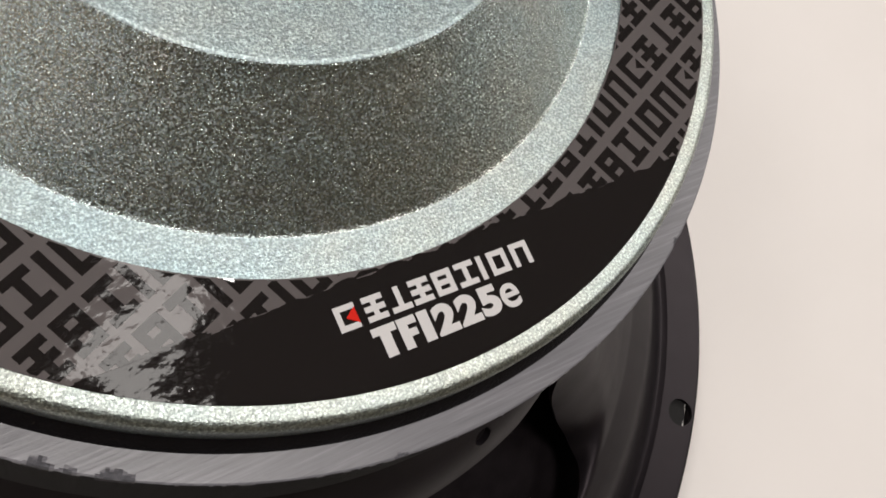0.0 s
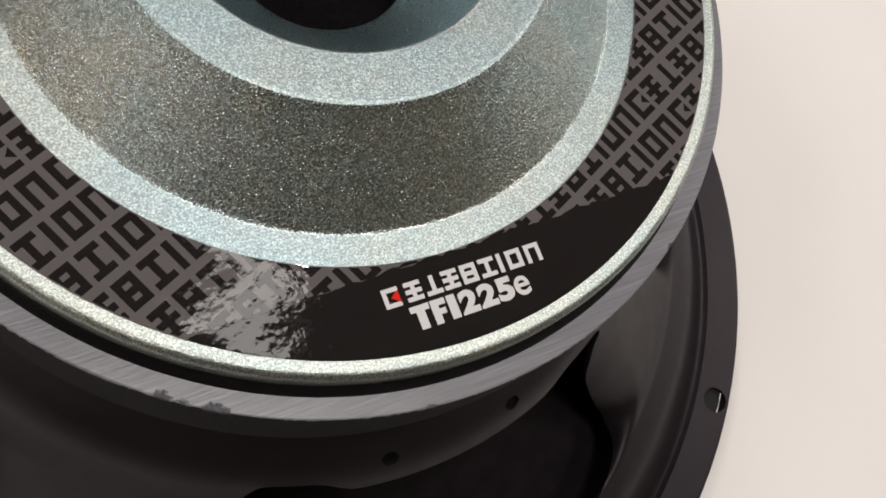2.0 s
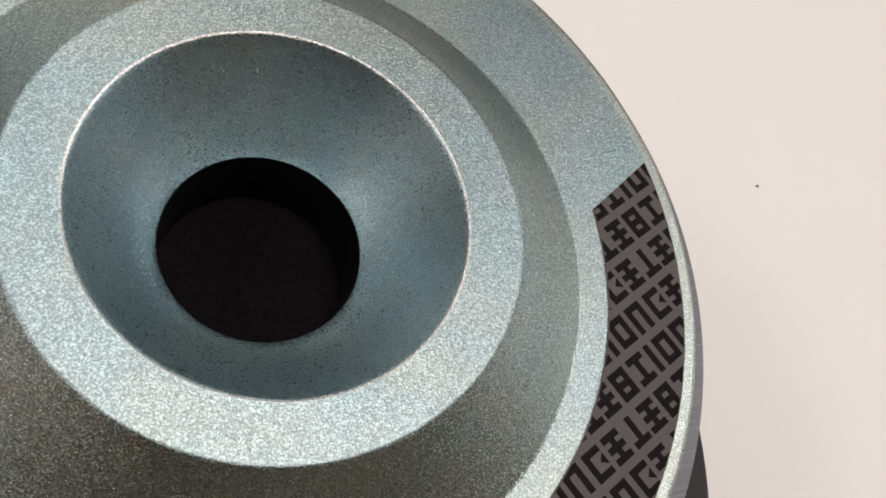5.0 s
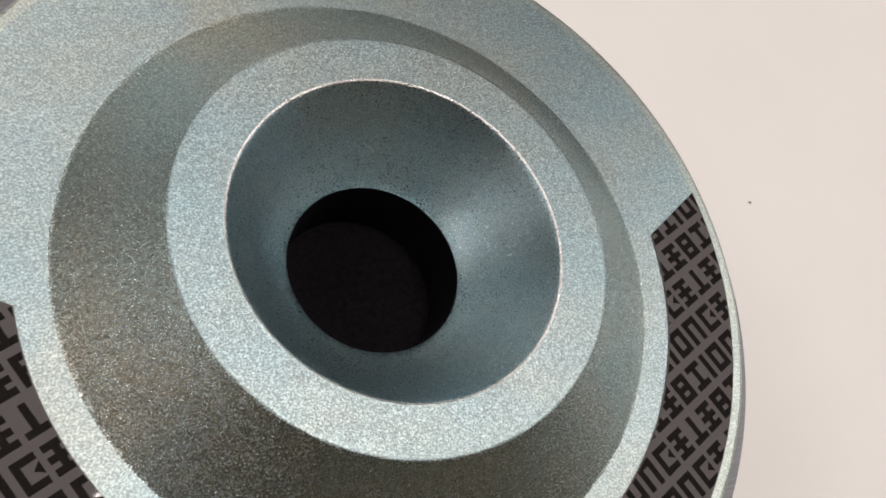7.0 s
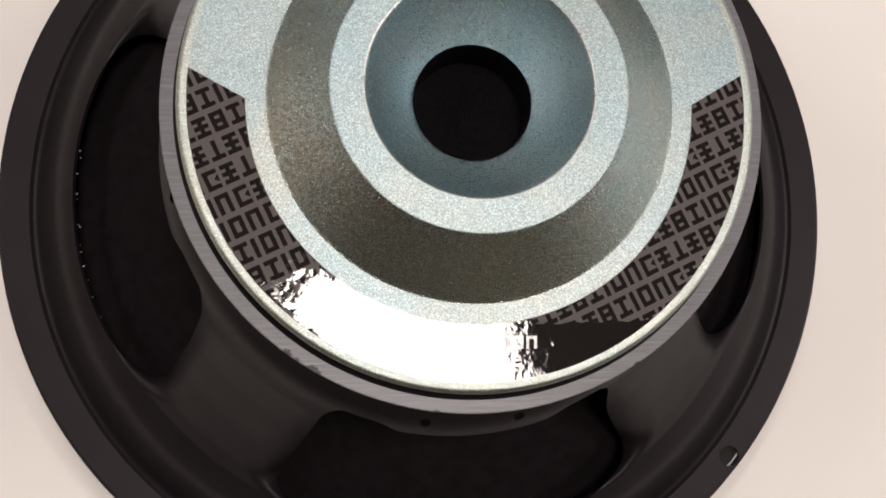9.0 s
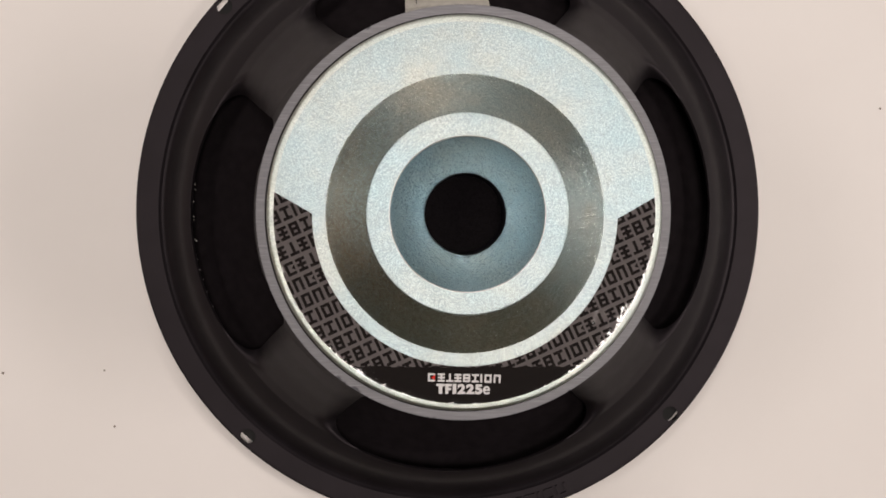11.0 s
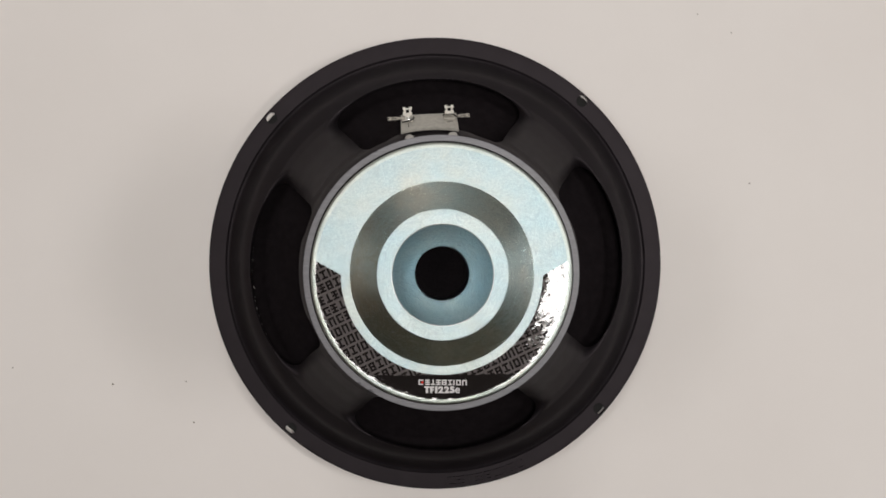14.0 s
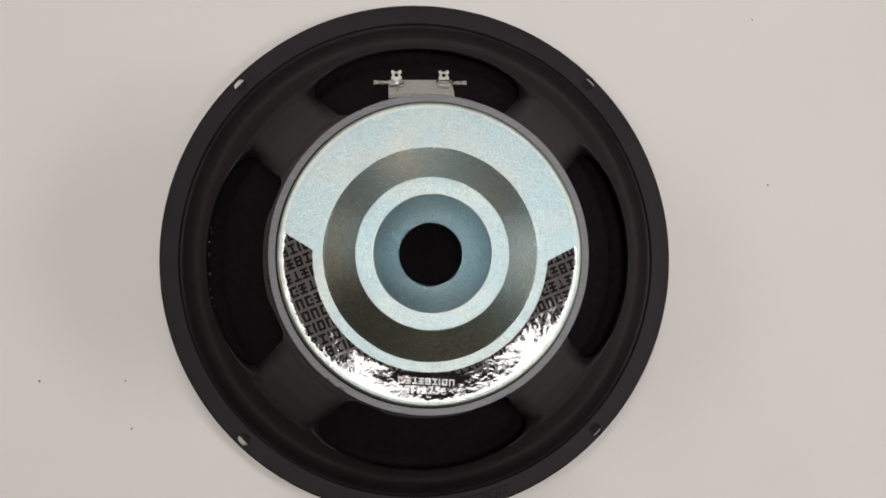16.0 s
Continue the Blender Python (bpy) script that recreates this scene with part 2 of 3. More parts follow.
# Added fill, out of view; no lamp is known at these three places.
panel_light(-1.9, -1.3, -0.15, 0.65, WEST_FILL)
panel_light(1.6, 2.2, -0.45, 0.35, EAST_FILL)
panel_light(-0.55, 0.05, 1.3, 1.9, FAR_FILL)


# ---------------------------------------------------------------- table
def build_table():
    t = thing("table", "white laminate table top, clean with a few crumbs", "table", 0, 0, FLOOR)
    h = -FLOOR
    # Near edge set just out of view, cutting bounced light on the basket.
    part("tabletop", box(bmesh.new(), -0.9, 0.9, -0.215, 0.55, h - 0.028, h, 0.003), LAMINATE, t)
    for x in (-0.82, 0.82):
        for y in (-0.15, 0.47):
            part("leg", box(bmesh.new(), x - 0.025, x + 0.025, y - 0.025, y + 0.025, 0, h - 0.028, 0.004), LEG, t)


build_table()

# crumbs lying on the table
rng = random.Random(4)
for cx, cy, s in ((0.2187, 0.0549, 0.0007), (-0.2225, -0.0810, 0.0008), (-0.1676, -0.1078, 0.0007), (-0.1725, -0.0794, 0.0006), (0.1819, 0.1720, 0.0005), (0.2057, 0.1592, 0.0005), (-0.2901, -0.0689, 0.0005)):
    bm = bmesh.new()
    bmesh.ops.create_icosphere(bm, subdivisions=1, radius=s)
    for v in bm.verts:
        v.co = v.co * rng.uniform(0.7, 1.2)
        v.co.z = v.co.z * 0.4 + s * 0.35
    low = min(v.co.z for v in bm.verts)
    for v in bm.verts:
        v.co.z -= low
    ob = part("crumb", bm, CRUMB)
    ob.location = (cx, cy, 0)
    tagged(ob, "tiny brown crumb lying on the white table", "crumb", "crumbs on the table")


# ---------------------------------------------------------------- loudspeaker
TURN = 3.0                       # the chassis is turned by this against the label
Z_PLATE, Z_TOP, Z_HOLE = 0.1310, 0.1433, 0.1286
R_HOLE, R_TOP_IN, R_TOP_OUT, R_BUMP, R_PLATE = 0.0151, 0.0276, 0.0359, 0.0511, 0.0728
R_LABEL_IN, R_LABEL_OUT = 0.0561, 0.0701
Z_MAG_TOP, Z_MAG_LOW, R_MAG = 0.1250, 0.1066, 0.0776

speaker = thing("loudspeaker", "black loudspeaker driver lying face down with zinc magnet plate", "loudspeaker")

PROFILE = [(0.0700, 0.1000), (0.0740, 0.0985), (0.0765, 0.0950), (0.0790, 0.0918), (0.0816, 0.0890), (0.0835, 0.0862), (0.0850, 0.0825), (0.0885, 0.0725), (0.0950, 0.0605),
           (0.1050, 0.0455), (0.1150, 0.0335), (0.1200, 0.0285), (0.1239, 0.0258), (0.1275, 0.0238), (0.1305, 0.0205), (0.1330, 0.0167),
           (0.1355, 0.0130), (0.1380, 0.0100), (0.1402, 0.0078), (0.1414, 0.0071), (0.1422, 0.0070), (0.1428, 0.0074), (0.1434, 0.0080), (0.1445, 0.0080), (0.1532, 0.0080), (0.1538, 0.0080), (0.1543, 0.0077), (0.1545, 0.0070), (0.1546, 0.0040)]


def profile_z(r):
    return float(np.interp(r, [p[0] for p in PROFILE], [p[1] for p in PROFILE]))


def basket_mesh():
    """Pressed basket: a full pot and flange, and four arms between four windows with rounded corners."""
    bm = bmesh.new()
    r_in, r_out, r_wide = 0.0850, 0.1239, 0.1105

    def half_width(r):
        if r >= r_wide:
            return 32.2 * max(0.0, 1 - ((r - r_wide) / (r_out - r_wide)) ** 2.8) ** (1 / 2.8)
        t = min(1.0, max(0.0, (r - r_in) / 0.0045))
        return 32.2 - 110 * (r_wide - r) - 3.0 * (1 - math.sqrt(1 - (1 - t) ** 2))

    def vert(r, u, k, gap=1.0):
        a = min(abs(u), abs(90 - u))
        dip = 0.0015 * smoothstep(14, 20, a) * (1 - smoothstep(25, 32, a)) * math.exp(-((r - r_in) / 0.006) ** 2)
        rr = r - dip
        th = radians(TURN + 90 * k + u)
        along = smoothstep(r_in - 0.001, r_in + 0.014, r) * (1 - smoothstep(0.1120, 0.1225, r))
        roll = 0.0105 * along * max(0.0, 1 - gap / 0.0120) ** 2
        return bm.verts.new((rr * math.cos(th), rr * math.sin(th), profile_z(rr) - roll))

    def strip(lines):
        for a, b in zip(lines, lines[1:]):
            for i in range(len(a) - 1):
                bm.faces.new((a[i], a[i + 1], b[i + 1], b[i]))

    inner = [0.0700, 0.0720, 0.0740, 0.0752, 0.0765, 0.0777, 0.0790, 0.0803, 0.0816, 0.0826, 0.0835, 0.0843, r_in]
    low = [r_in + (r_wide - r_in) * (i / 24) ** 2 for i in range(1, 25)]
    high = [r_wide + (r_out - r_wide) * math.sin(math.pi / 2 * i / 26) for i in range(1, 27)]
    outer = [p[0] for p in PROFILE if p[0] > r_out + 1e-4]
    corner = half_width(r_in)
    cols, wide = 36, 32
    for k in range(4):
        rows = [(r, corner) for r in inner] + [(r, half_width(r)) for r in low + high] + [(r, 0.0) for r in outer]
        strip([[vert(r, h + (90 - 2 * h) * i / cols, k, radians(90 - 2 * h) * r * min(i, cols - i) / cols) for i in range(cols + 1)] for r, h in rows])
        strip([[vert(r, -corner + 2 * corner * i / wide, k) for i in range(wide + 1)] for r in inner])
    bmesh.ops.remove_doubles(bm, verts=bm.verts, dist=0.00002)
    bmesh.ops.recalc_face_normals(bm, faces=bm.faces)
    if sum(f.normal.z * f.calc_area() for f in bm.faces) < 0:
        bmesh.ops.reverse_faces(bm, faces=bm.faces)
    return bm


def cylinder_cutter(places):
    """Upright or leaning cylinders: (x, y, z, radius, length, lean direction)."""
    bm = bmesh.new()
    for x, y, z, r, length, axis in places:
        q = Vector((0, 0, 1)).rotation_difference(Vector(axis)).to_matrix().to_4x4()
        bmesh.ops.create_cone(bm, cap_ends=True, segments=24, radius1=r, radius2=r, depth=length, matrix=Matrix.Translation((x, y, z)) @ q)
    me = bpy.data.meshes.new("cut")
    bm.to_mesh(me)
    bm.free()
    return new("cut", me)


def build_basket():
    ob = part("basket", basket_mesh(), PAINT, None, "pressed steel basket painted satin black", 40)
    mod = ob.modifiers.new("thick", "SOLIDIFY")
    mod.thickness, mod.offset = 0.0013, -1.0
    places = [(0.1495 * math.cos(radians(48 + 90 * k)), 0.1495 * math.sin(radians(48 + 90 * k)), 0.006, 0.0038, 0.02, (0, 0, 1)) for k in range(4)]
    for a in (-78.5, -97.3, 11.5, -6.5, 101.5, 82.5, 191.5, 173.5):
        c, s = math.cos(radians(a)), math.sin(radians(a))
        places.append((0.0814 * c, 0.0814 * s, 0.0890, 0.0017, 0.008, (c * 0.7, s * 0.7, 0.8)))
    cut = cylinder_cutter(places)
    bo = ob.modifiers.new("holes", "BOOLEAN")
    bo.operation, bo.object, bo.solver = "DIFFERENCE", cut, "MANIFOLD"
    graph = bpy.context.evaluated_depsgraph_get()
    me = bpy.data.meshes.new_from_object(ob.evaluated_get(graph))
    ob.modifiers.clear()
    old, ob.data = ob.data, me
    me.name = "basket"
    bpy.data.meshes.remove(old)
    bpy.data.objects.remove(cut)
    me.shade_smooth()
    me.set_sharp_from_angle(angle=radians(40))
    ob.parent = speaker
    return ob


basket = build_basket()
ring = revolve([(0.1360, 0.0), (0.1503, 0.0), (0.1505, 0.0045), (0.1503, 0.0064), (0.1450, 0.0064), (0.1360, 0.0040)])
for v in ring.verts:                # the ring is widened under two of the mounting holes, closing them with black
    if v.co.xy.length > 0.1490:
        turn = math.degrees(math.atan2(v.co.y, v.co.x))
        v.co.xy *= 1 + 0.0105 * max(math.exp(-((turn - at) / 2.6) ** 2) for at in (-42, 48))
part("gasket", ring, GASKET, speaker, "black foam gasket under the rim", 40)
part("cone", revolve([(0.1310, 0.0060), (0.1265, 0.0120), (0.1215, 0.0110), (0.1160, 0.0150), (0.0950, 0.0300), (0.0700, 0.0500), (0.0450, 0.0680),
                      (0.0450, 0.0672), (0.0700, 0.0490), (0.0950, 0.0290), (0.1160, 0.0140), (0.1215, 0.0100), (0.1265, 0.0110), (0.1310, 0.0050)]),
     PAPER, speaker, "black paper cone behind the basket windows", 50)
part("suspension", revolve([(0.0450, 0.0690), (0.0520, 0.0720), (0.0580, 0.0690), (0.0640, 0.0730), (0.0700, 0.0700), (0.0780, 0.0760), (0.0800, 0.0830),
                            (0.0790, 0.0830), (0.0770, 0.0770), (0.0700, 0.0710), (0.0640, 0.0740), (0.0580, 0.0700), (0.0520, 0.0730), (0.0450, 0.0700)]),
     PAPER, speaker, "", 50)
part("front_plate", revolve([(0.030, 0.1000), (0.0745, 0.1000), *arc(0.0745, 0.1010, 0.001, -90, 0, 3), *arc(0.0745, 0.1053, 0.001, 0, 90, 3), (0.030, 0.1063)]), SHADED_PAINT, speaker, "", 30)


CHIPS = ((232.8, 1.0, 0.0010), (235.0, 0.5, 0.0006), (238.5, 1.4, 0.0011), (262.0, 0.6, 0.0005), (301.0, 0.7, 0.0006), (118.0, 0.8, 0.0007))


def chip_depth(a, c, w, d):
    """How far a chip of half width w round the angle c reaches in from the edge."""
    u = (a - c) / w
    return d * math.sqrt(max(0.0, 1 - u * u)) * (1 + 0.35 * math.sin(9 * u + c))


def magnet_bm():
    """Ground ring with a sharp upper edge, from which a few shallow chips are broken."""
    r = random.Random(3)
    bm = revolve([(0.0300, Z_MAG_LOW), *arc(R_MAG - 0.0006, Z_MAG_LOW + 0.0006, 0.0006, -90, 0, 2), *arc(R_MAG - 0.0003, Z_MAG_TOP - 0.0003, 0.0003, 0, 90, 2),
                  *[(R_MAG - 0.0005 - 0.0002 * i, Z_MAG_TOP) for i in range(5)], (R_MAG - 0.0020, Z_MAG_TOP), (0.0300, Z_MAG_TOP)], 1080)
    for v in bm.verts:
        rad = v.co.xy.length
        if v.co.z > Z_MAG_TOP - 0.0004 and rad > R_MAG - 0.0012:
            a = math.degrees(math.atan2(v.co.y, v.co.x)) % 360
            for c, w, d in CHIPS:
                if rad > R_MAG - chip_depth(a, c, w, d):
                    v.co.z -= r.uniform(0.00005, 0.00022)
    return bm


magnet = part("magnet_ring", magnet_bm(), FERRITE, speaker, "grey ground ferrite magnet ring with chipped edges", 12)
magnet.data.materials.append(FERRITE_SIDE)
magnet.data.materials.append(FERRITE_BROKEN)
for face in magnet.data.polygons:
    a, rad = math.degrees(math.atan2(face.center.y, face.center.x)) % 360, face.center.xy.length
    # Upward faces are grey, all others much darker.
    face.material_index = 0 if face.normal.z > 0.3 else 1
    if face.center.z > Z_MAG_TOP - 0.0008 and any(rad > R_MAG - chip_depth(a, c, w, d) for c, w, d in CHIPS):
        face.material_index = 2
part("glue_bead", revolve([(0.0660, Z_MAG_TOP), (0.0742, Z_MAG_TOP), (0.0741, Z_MAG_TOP + 0.0004), (0.0727, Z_MAG_TOP + 0.0017), (0.0715, Z_MAG_TOP + 0.0020), (0.0660, Z_MAG_TOP + 0.0016)]), GLUE, speaker, "", 40)


def plate_profile():
    b = 0.0005
    pts = [(R_HOLE + 0.0005, 0.1120)]
    pts += [(R_HOLE + 0.0005, Z_HOLE - 0.0006), (R_HOLE, Z_HOLE - 0.0002), (R_HOLE + 0.0002, Z_HOLE + 0.0001)]
    # slightly dished funnel
    for i in range(1, 8):
        u = i / 8
        r = R_HOLE + (R_TOP_IN - R_HOLE) * u
        z = Z_HOLE + (Z_TOP - Z_HOLE) * (u ** 1.15)
        pts.append((r, z))
    pts += [(R_TOP_IN - 0.0005, Z_TOP - 0.00064), (R_TOP_IN - 0.00012, Z_TOP - 0.00018), (R_TOP_IN + 0.00020, Z_TOP), (R_TOP_IN + 0.0006, Z_TOP)]
    pts += [(R_TOP_OUT - 0.0006, Z_TOP), (R_TOP_OUT - 0.00036, Z_TOP), (R_TOP_OUT + 0.00004, Z_TOP - 0.00014), (R_TOP_OUT + 0.0003, Z_TOP - 0.00036), (R_TOP_OUT + 0.0006, Z_TOP - 0.00066)]
    for i in range(1, 8):
        u = i / 8
        r = R_TOP_OUT + (R_BUMP - R_TOP_OUT) * u
        z = Z_TOP - (Z_TOP - Z_PLATE) * (u ** 0.94)
        pts.append((r, z))
    pts += [(R_BUMP - 0.0006, Z_PLATE + 0.00045), (R_BUMP - 0.00015, Z_PLATE + 0.00009), (R_BUMP + 0.00012, Z_PLATE), (R_BUMP + 0.0006, Z_PLATE), (R_LABEL_IN, Z_PLATE), (R_LABEL_OUT, Z_PLATE), (0.0705, Z_PLATE), (R_PLATE - 0.0016, Z_PLATE)]
    pts += arc(R_PLATE - 0.0014, Z_PLATE - 0.0014, 0.0014, 82, 0, 7)
    pts += [(R_PLATE, 0.1272)] + arc(R_PLATE - 0.0005, 0.1267, 0.0005, 0, -80, 4) + [(0.0600, 0.1261), (0.0600, 0.1120)]
    return pts


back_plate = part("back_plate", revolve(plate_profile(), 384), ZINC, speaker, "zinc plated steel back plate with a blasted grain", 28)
# Slope and funnel take zinc copies with reflected light in the colour.
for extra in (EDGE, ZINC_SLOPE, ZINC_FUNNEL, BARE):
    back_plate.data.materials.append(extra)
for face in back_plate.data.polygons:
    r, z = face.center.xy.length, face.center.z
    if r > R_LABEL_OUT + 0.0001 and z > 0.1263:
        face.material_index = 1          # rim, paler for the gleam on its rounding
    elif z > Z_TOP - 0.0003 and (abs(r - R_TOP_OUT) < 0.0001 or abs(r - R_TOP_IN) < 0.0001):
        face.material_index = 4          # rubbed edges of the raised ring, the highlight in their colour
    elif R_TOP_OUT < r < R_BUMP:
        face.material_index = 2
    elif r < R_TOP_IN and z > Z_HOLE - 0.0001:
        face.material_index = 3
part("vent_liner", revolve([(R_HOLE - 0.0004, 0.1130), (R_HOLE + 0.0004, 0.1130), (R_HOLE + 0.0004, Z_HOLE - 0.0007), (R_HOLE - 0.0001, Z_HOLE - 0.0003)]), GLUE, speaker, "black vent tube", 40)


def vent_bm():
    bm = bmesh.new()
    r = random.Random(8)
    rings = []
    for i in range(13):
        rad = (R_HOLE - 0.0003) * i / 12
        n = 1 if i == 0 else 64
        rings.append([bm.verts.new((rad * math.cos(2 * math.pi * j / 64), rad * math.sin(2 * math.pi * j / 64), 0.1150 + r.uniform(-1, 1) * 0.00008)) for j in range(n)])
    for a, b in zip(rings, rings[1:]):
        for j in range(64):
            k = (j + 1) % 64
            if len(a) == 1:
                bm.faces.new((a[0], b[j], b[k]))
            else:
                bm.faces.new((a[j], b[j], b[k], a[k]))
    return bm


part("vent_cloth", vent_bm(), FOAM, speaker, "black cloth in the vent hole", 60)


# ---------------------------------------------------------------- label
LABEL_END_R = ((0.0566, -0.0010), (0.0701, 0.0068))
LABEL_END_L = ((-0.0568, 0.0003), (-0.0701, 0.0078))
SHEET = Z_PLATE + 0.00012
BLACK_EDGE = -0.0562


def clip(poly, nx, ny, d):
    """Keeps the side of a convex polygon where nx*x + ny*y >= d."""
    out = []
    for i, a in enumerate(poly):
        b = poly[(i + 1) % len(poly)]
        da, db = nx * a[0] + ny * a[1] - d, nx * b[0] + ny * b[1] - d
        if da >= 0:
            out.append(a)
        if (da >= 0) != (db >= 0):
            s = da / (da - db)
            out.append((a[0] + (b[0] - a[0]) * s, a[1] + (b[1] - a[1]) * s))
    return out


def end_plane(p, q, inside):
    nx, ny = -(q[1] - p[1]), q[0] - p[0]
    d = nx * p[0] + ny * p[1]
    if nx * inside[0] + ny * inside[1] < d:
        nx, ny, d = -nx, -ny, -d
    return nx, ny, d


PLANE_R = end_plane(*LABEL_END_R, (0.05, -0.03))
PLANE_L = end_plane(*LABEL_END_L, (-0.05, -0.03))


def clip_ends(poly):
    if not poly:
        return poly
    cx = sum(p[0] for p in poly) / len(poly)
    return clip(poly, *(PLANE_R if cx > 0 else PLANE_L))


def clip_label(poly, inset=0.0002):
    """Cuts a small polygon to the label's outline."""
    cx, cy = sum(p[0] for p in poly) / len(poly), sum(p[1] for p in poly) / len(poly)
    d = math.hypot(cx, cy)
    if not 0.05 < d < 0.077:
        return []
    nx, ny = cx / d, cy / d
    poly = clip(poly, nx, ny, R_LABEL_IN + inset)
    poly = clip(poly, -nx, -ny, -(R_LABEL_OUT - inset)) if poly else poly
    return clip_ends(poly)


def flat(bm, poly, z):
    if len(poly) < 3:
        return
    area = sum(a[0] * b[1] - b[0] * a[1] for a, b in zip(poly, poly[1:] + poly[:1])) / 2
    if abs(area) < 1e-9:
        return
    if area < 0:
        poly = poly[::-1]
    bm.faces.new([bm.verts.new((x, y, z)) for x, y in poly])


def sheet_bm(r0, r1, z, above=None, side=0):
    bm = bmesh.new()
    n, rows = 480, 6
    for i in range(n):
        a0, a1 = radians(-190 + 200 * i / n), radians(-190 + 200 * (i + 1) / n)
        for j in range(rows):
            p, q = r0 + (r1 - r0) * j / rows, r0 + (r1 - r0) * (j + 1) / rows
            poly = [(p * math.cos(a0), p * math.sin(a0)), (q * math.cos(a0), q * math.sin(a0)), (q * math.cos(a1), q * math.sin(a1)), (p * math.cos(a1), p * math.sin(a1))]
            poly = clip_ends(poly)
            if above is not None and poly:
                mid = (a0 + a1) / 2 * 40
                poly = clip(poly, 0, 1, above + 0.0006 * noise.noise((mid, 0.3, 0)))
            if side and poly:
                poly = clip(poly, side, 0, 0)
            flat(bm, poly, z)
    bmesh.ops.remove_doubles(bm, verts=bm.verts, dist=0.000005)
    return bm


def rect(x0, x1, y0, y1):
    return [(x0, y0), (x1, y0), (x1, y1), (x0, y1)]


def frame_shape(w, h, s, sides="lrtb"):
    """Bars along the chosen sides of a w x h block, without overlap."""
    out = []
    if "l" in sides:
        out.append(rect(0, s, 0, h))
    if "r" in sides:
        out.append(rect(w - s, w, 0, h))
    x0, x1 = (s if "l" in sides else 0), (w - s if "r" in sides else w)
    if "t" in sides:
        out.append(rect(x0, x1, h - s, h))
    if "b" in sides:
        out.append(rect(x0, x1, 0, s))
    return out


def block_shapes(w, h, s, pointed=True):
    """Nine plain shapes that stand for the maker's mark: rings, arches, blocks and stacked bars."""
    bars3 = [rect(0, w, 0, s), rect(0, w, (h - s) / 2, (h + s) / 2), rect(0, w, h - s, h)]
    c0, c1 = (w - s) / 2, (w + s) / 2
    spine = bars3 + [rect(c0, c1, s, (h - s) / 2), rect(c0, c1, (h + s) / 2, h - s)]
    foot = [rect(0, w, 0, s), rect(c0, c1, s, h)]
    ladder = frame_shape(w, h, s) + [rect(s, w - s, (h - s) / 2, (h + s) / 2)]
    girder = [rect(0, w, 0, s), rect(0, w, h - s, h), rect(c0, c1, s, h - s)]
    arrow = [[(w - 1.1 * s, h / 2), (w, h / 2 - 0.9 * s), (w, h / 2 + 0.9 * s)]]
    return [frame_shape(w, h, s, "ltb") + (arrow if pointed else []), spine, foot, spine, ladder, girder, [rect(0, s, 0, h)], frame_shape(w, h, s), frame_shape(w, h, s, "lrt")]


label = part("label", sheet_bm(R_LABEL_IN, R_LABEL_OUT, SHEET), LABEL_BLACK, speaker, "glossy black crescent label, slightly wrinkled")
for side in (1, -1):
    part("grey_print", sheet_bm(R_LABEL_IN, R_LABEL_OUT, SHEET + 0.00003, BLACK_EDGE, side), LABEL_GREY, label, "dark grey printed field")


WIDTHS = (1.0, 1.0, 0.92, 1.0, 1.0, 1.0, 0.48, 1.0, 1.05)


def pattern_bm():
    """Rows of dark printed shapes, climbing to the right, each row shifted by one shape, cut by the label's outline."""
    bm = bmesh.new()
    w, h, s, word, row, lean = 0.00352, 0.0050, 0.00112, 0.0376, 0.0064, radians(24.5)
    unit = word / sum(WIDTHS)
    shapes = block_shapes(w, h, s)
    along, across = Vector((math.cos(lean), math.sin(lean))), Vector((-math.sin(lean), math.cos(lean)))
    ring = Vector((0.0539, -0.0230)) - along * (sum(WIDTHS[:7]) * unit + w / 2) - across * h / 2
    for k in range(-15, 22):
        for m in range(-6, 4):
            start = ring + k * (0.0050 * along - row * across) + m * word * along
            x = 0.0
            for sh, wd in zip(shapes, WIDTHS):
                for poly in sh:
                    pts = [tuple(start + along * (x + px) + across * py) for px, py in poly]
                    pts = clip_label(pts)
                    if pts:
                        pts = clip(pts, 0, 1, BLACK_EDGE - 0.0001)
                    if pts:
                        flat(bm, pts, SHEET + 0.00006)
                x += wd * unit
    return bm


tagged(part("printed_pattern", pattern_bm(), LABEL_BLACK, label, "rows of black printed shapes"), kind="stuff")


def build_wordmark():
    """White shapes of the maker's mark, one part each, and a red triangle."""
    w, h, s = 0.00262, 0.00305, 0.00070
    x0, x1, y0, lean = -0.0135, 0.01335, -0.06165, radians(-1.2)
    unit = (x1 - x0 - w) / sum((1.12, 1, 0.92, 1, 1, 1, 0.48, 1.05))
    x = 0.0
    for sh, wd in zip(block_shapes(w, h, s, False), (1.12, 1, 0.92, 1, 1, 1, 0.48, 1.05, 1)):
        bm = bmesh.new()
        for poly in sh:
            flat(bm, [(x0 + (x + px) * math.cos(lean) - py * math.sin(lean), y0 + (x + px) * math.sin(lean) + py * math.cos(lean)) for px, py in poly], SHEET + 0.00006)
        part("white_mark", bm, LABEL_WHITE, label)
        x += wd * unit
    bm = bmesh.new()
    flat(bm, [(-0.0123, -0.0602), (-0.0109, -0.0612), (-0.0109, -0.0592)], SHEET + 0.00010)
    part("red_arrow", bm, LABEL_RED, label, "small red triangle")


build_wordmark()


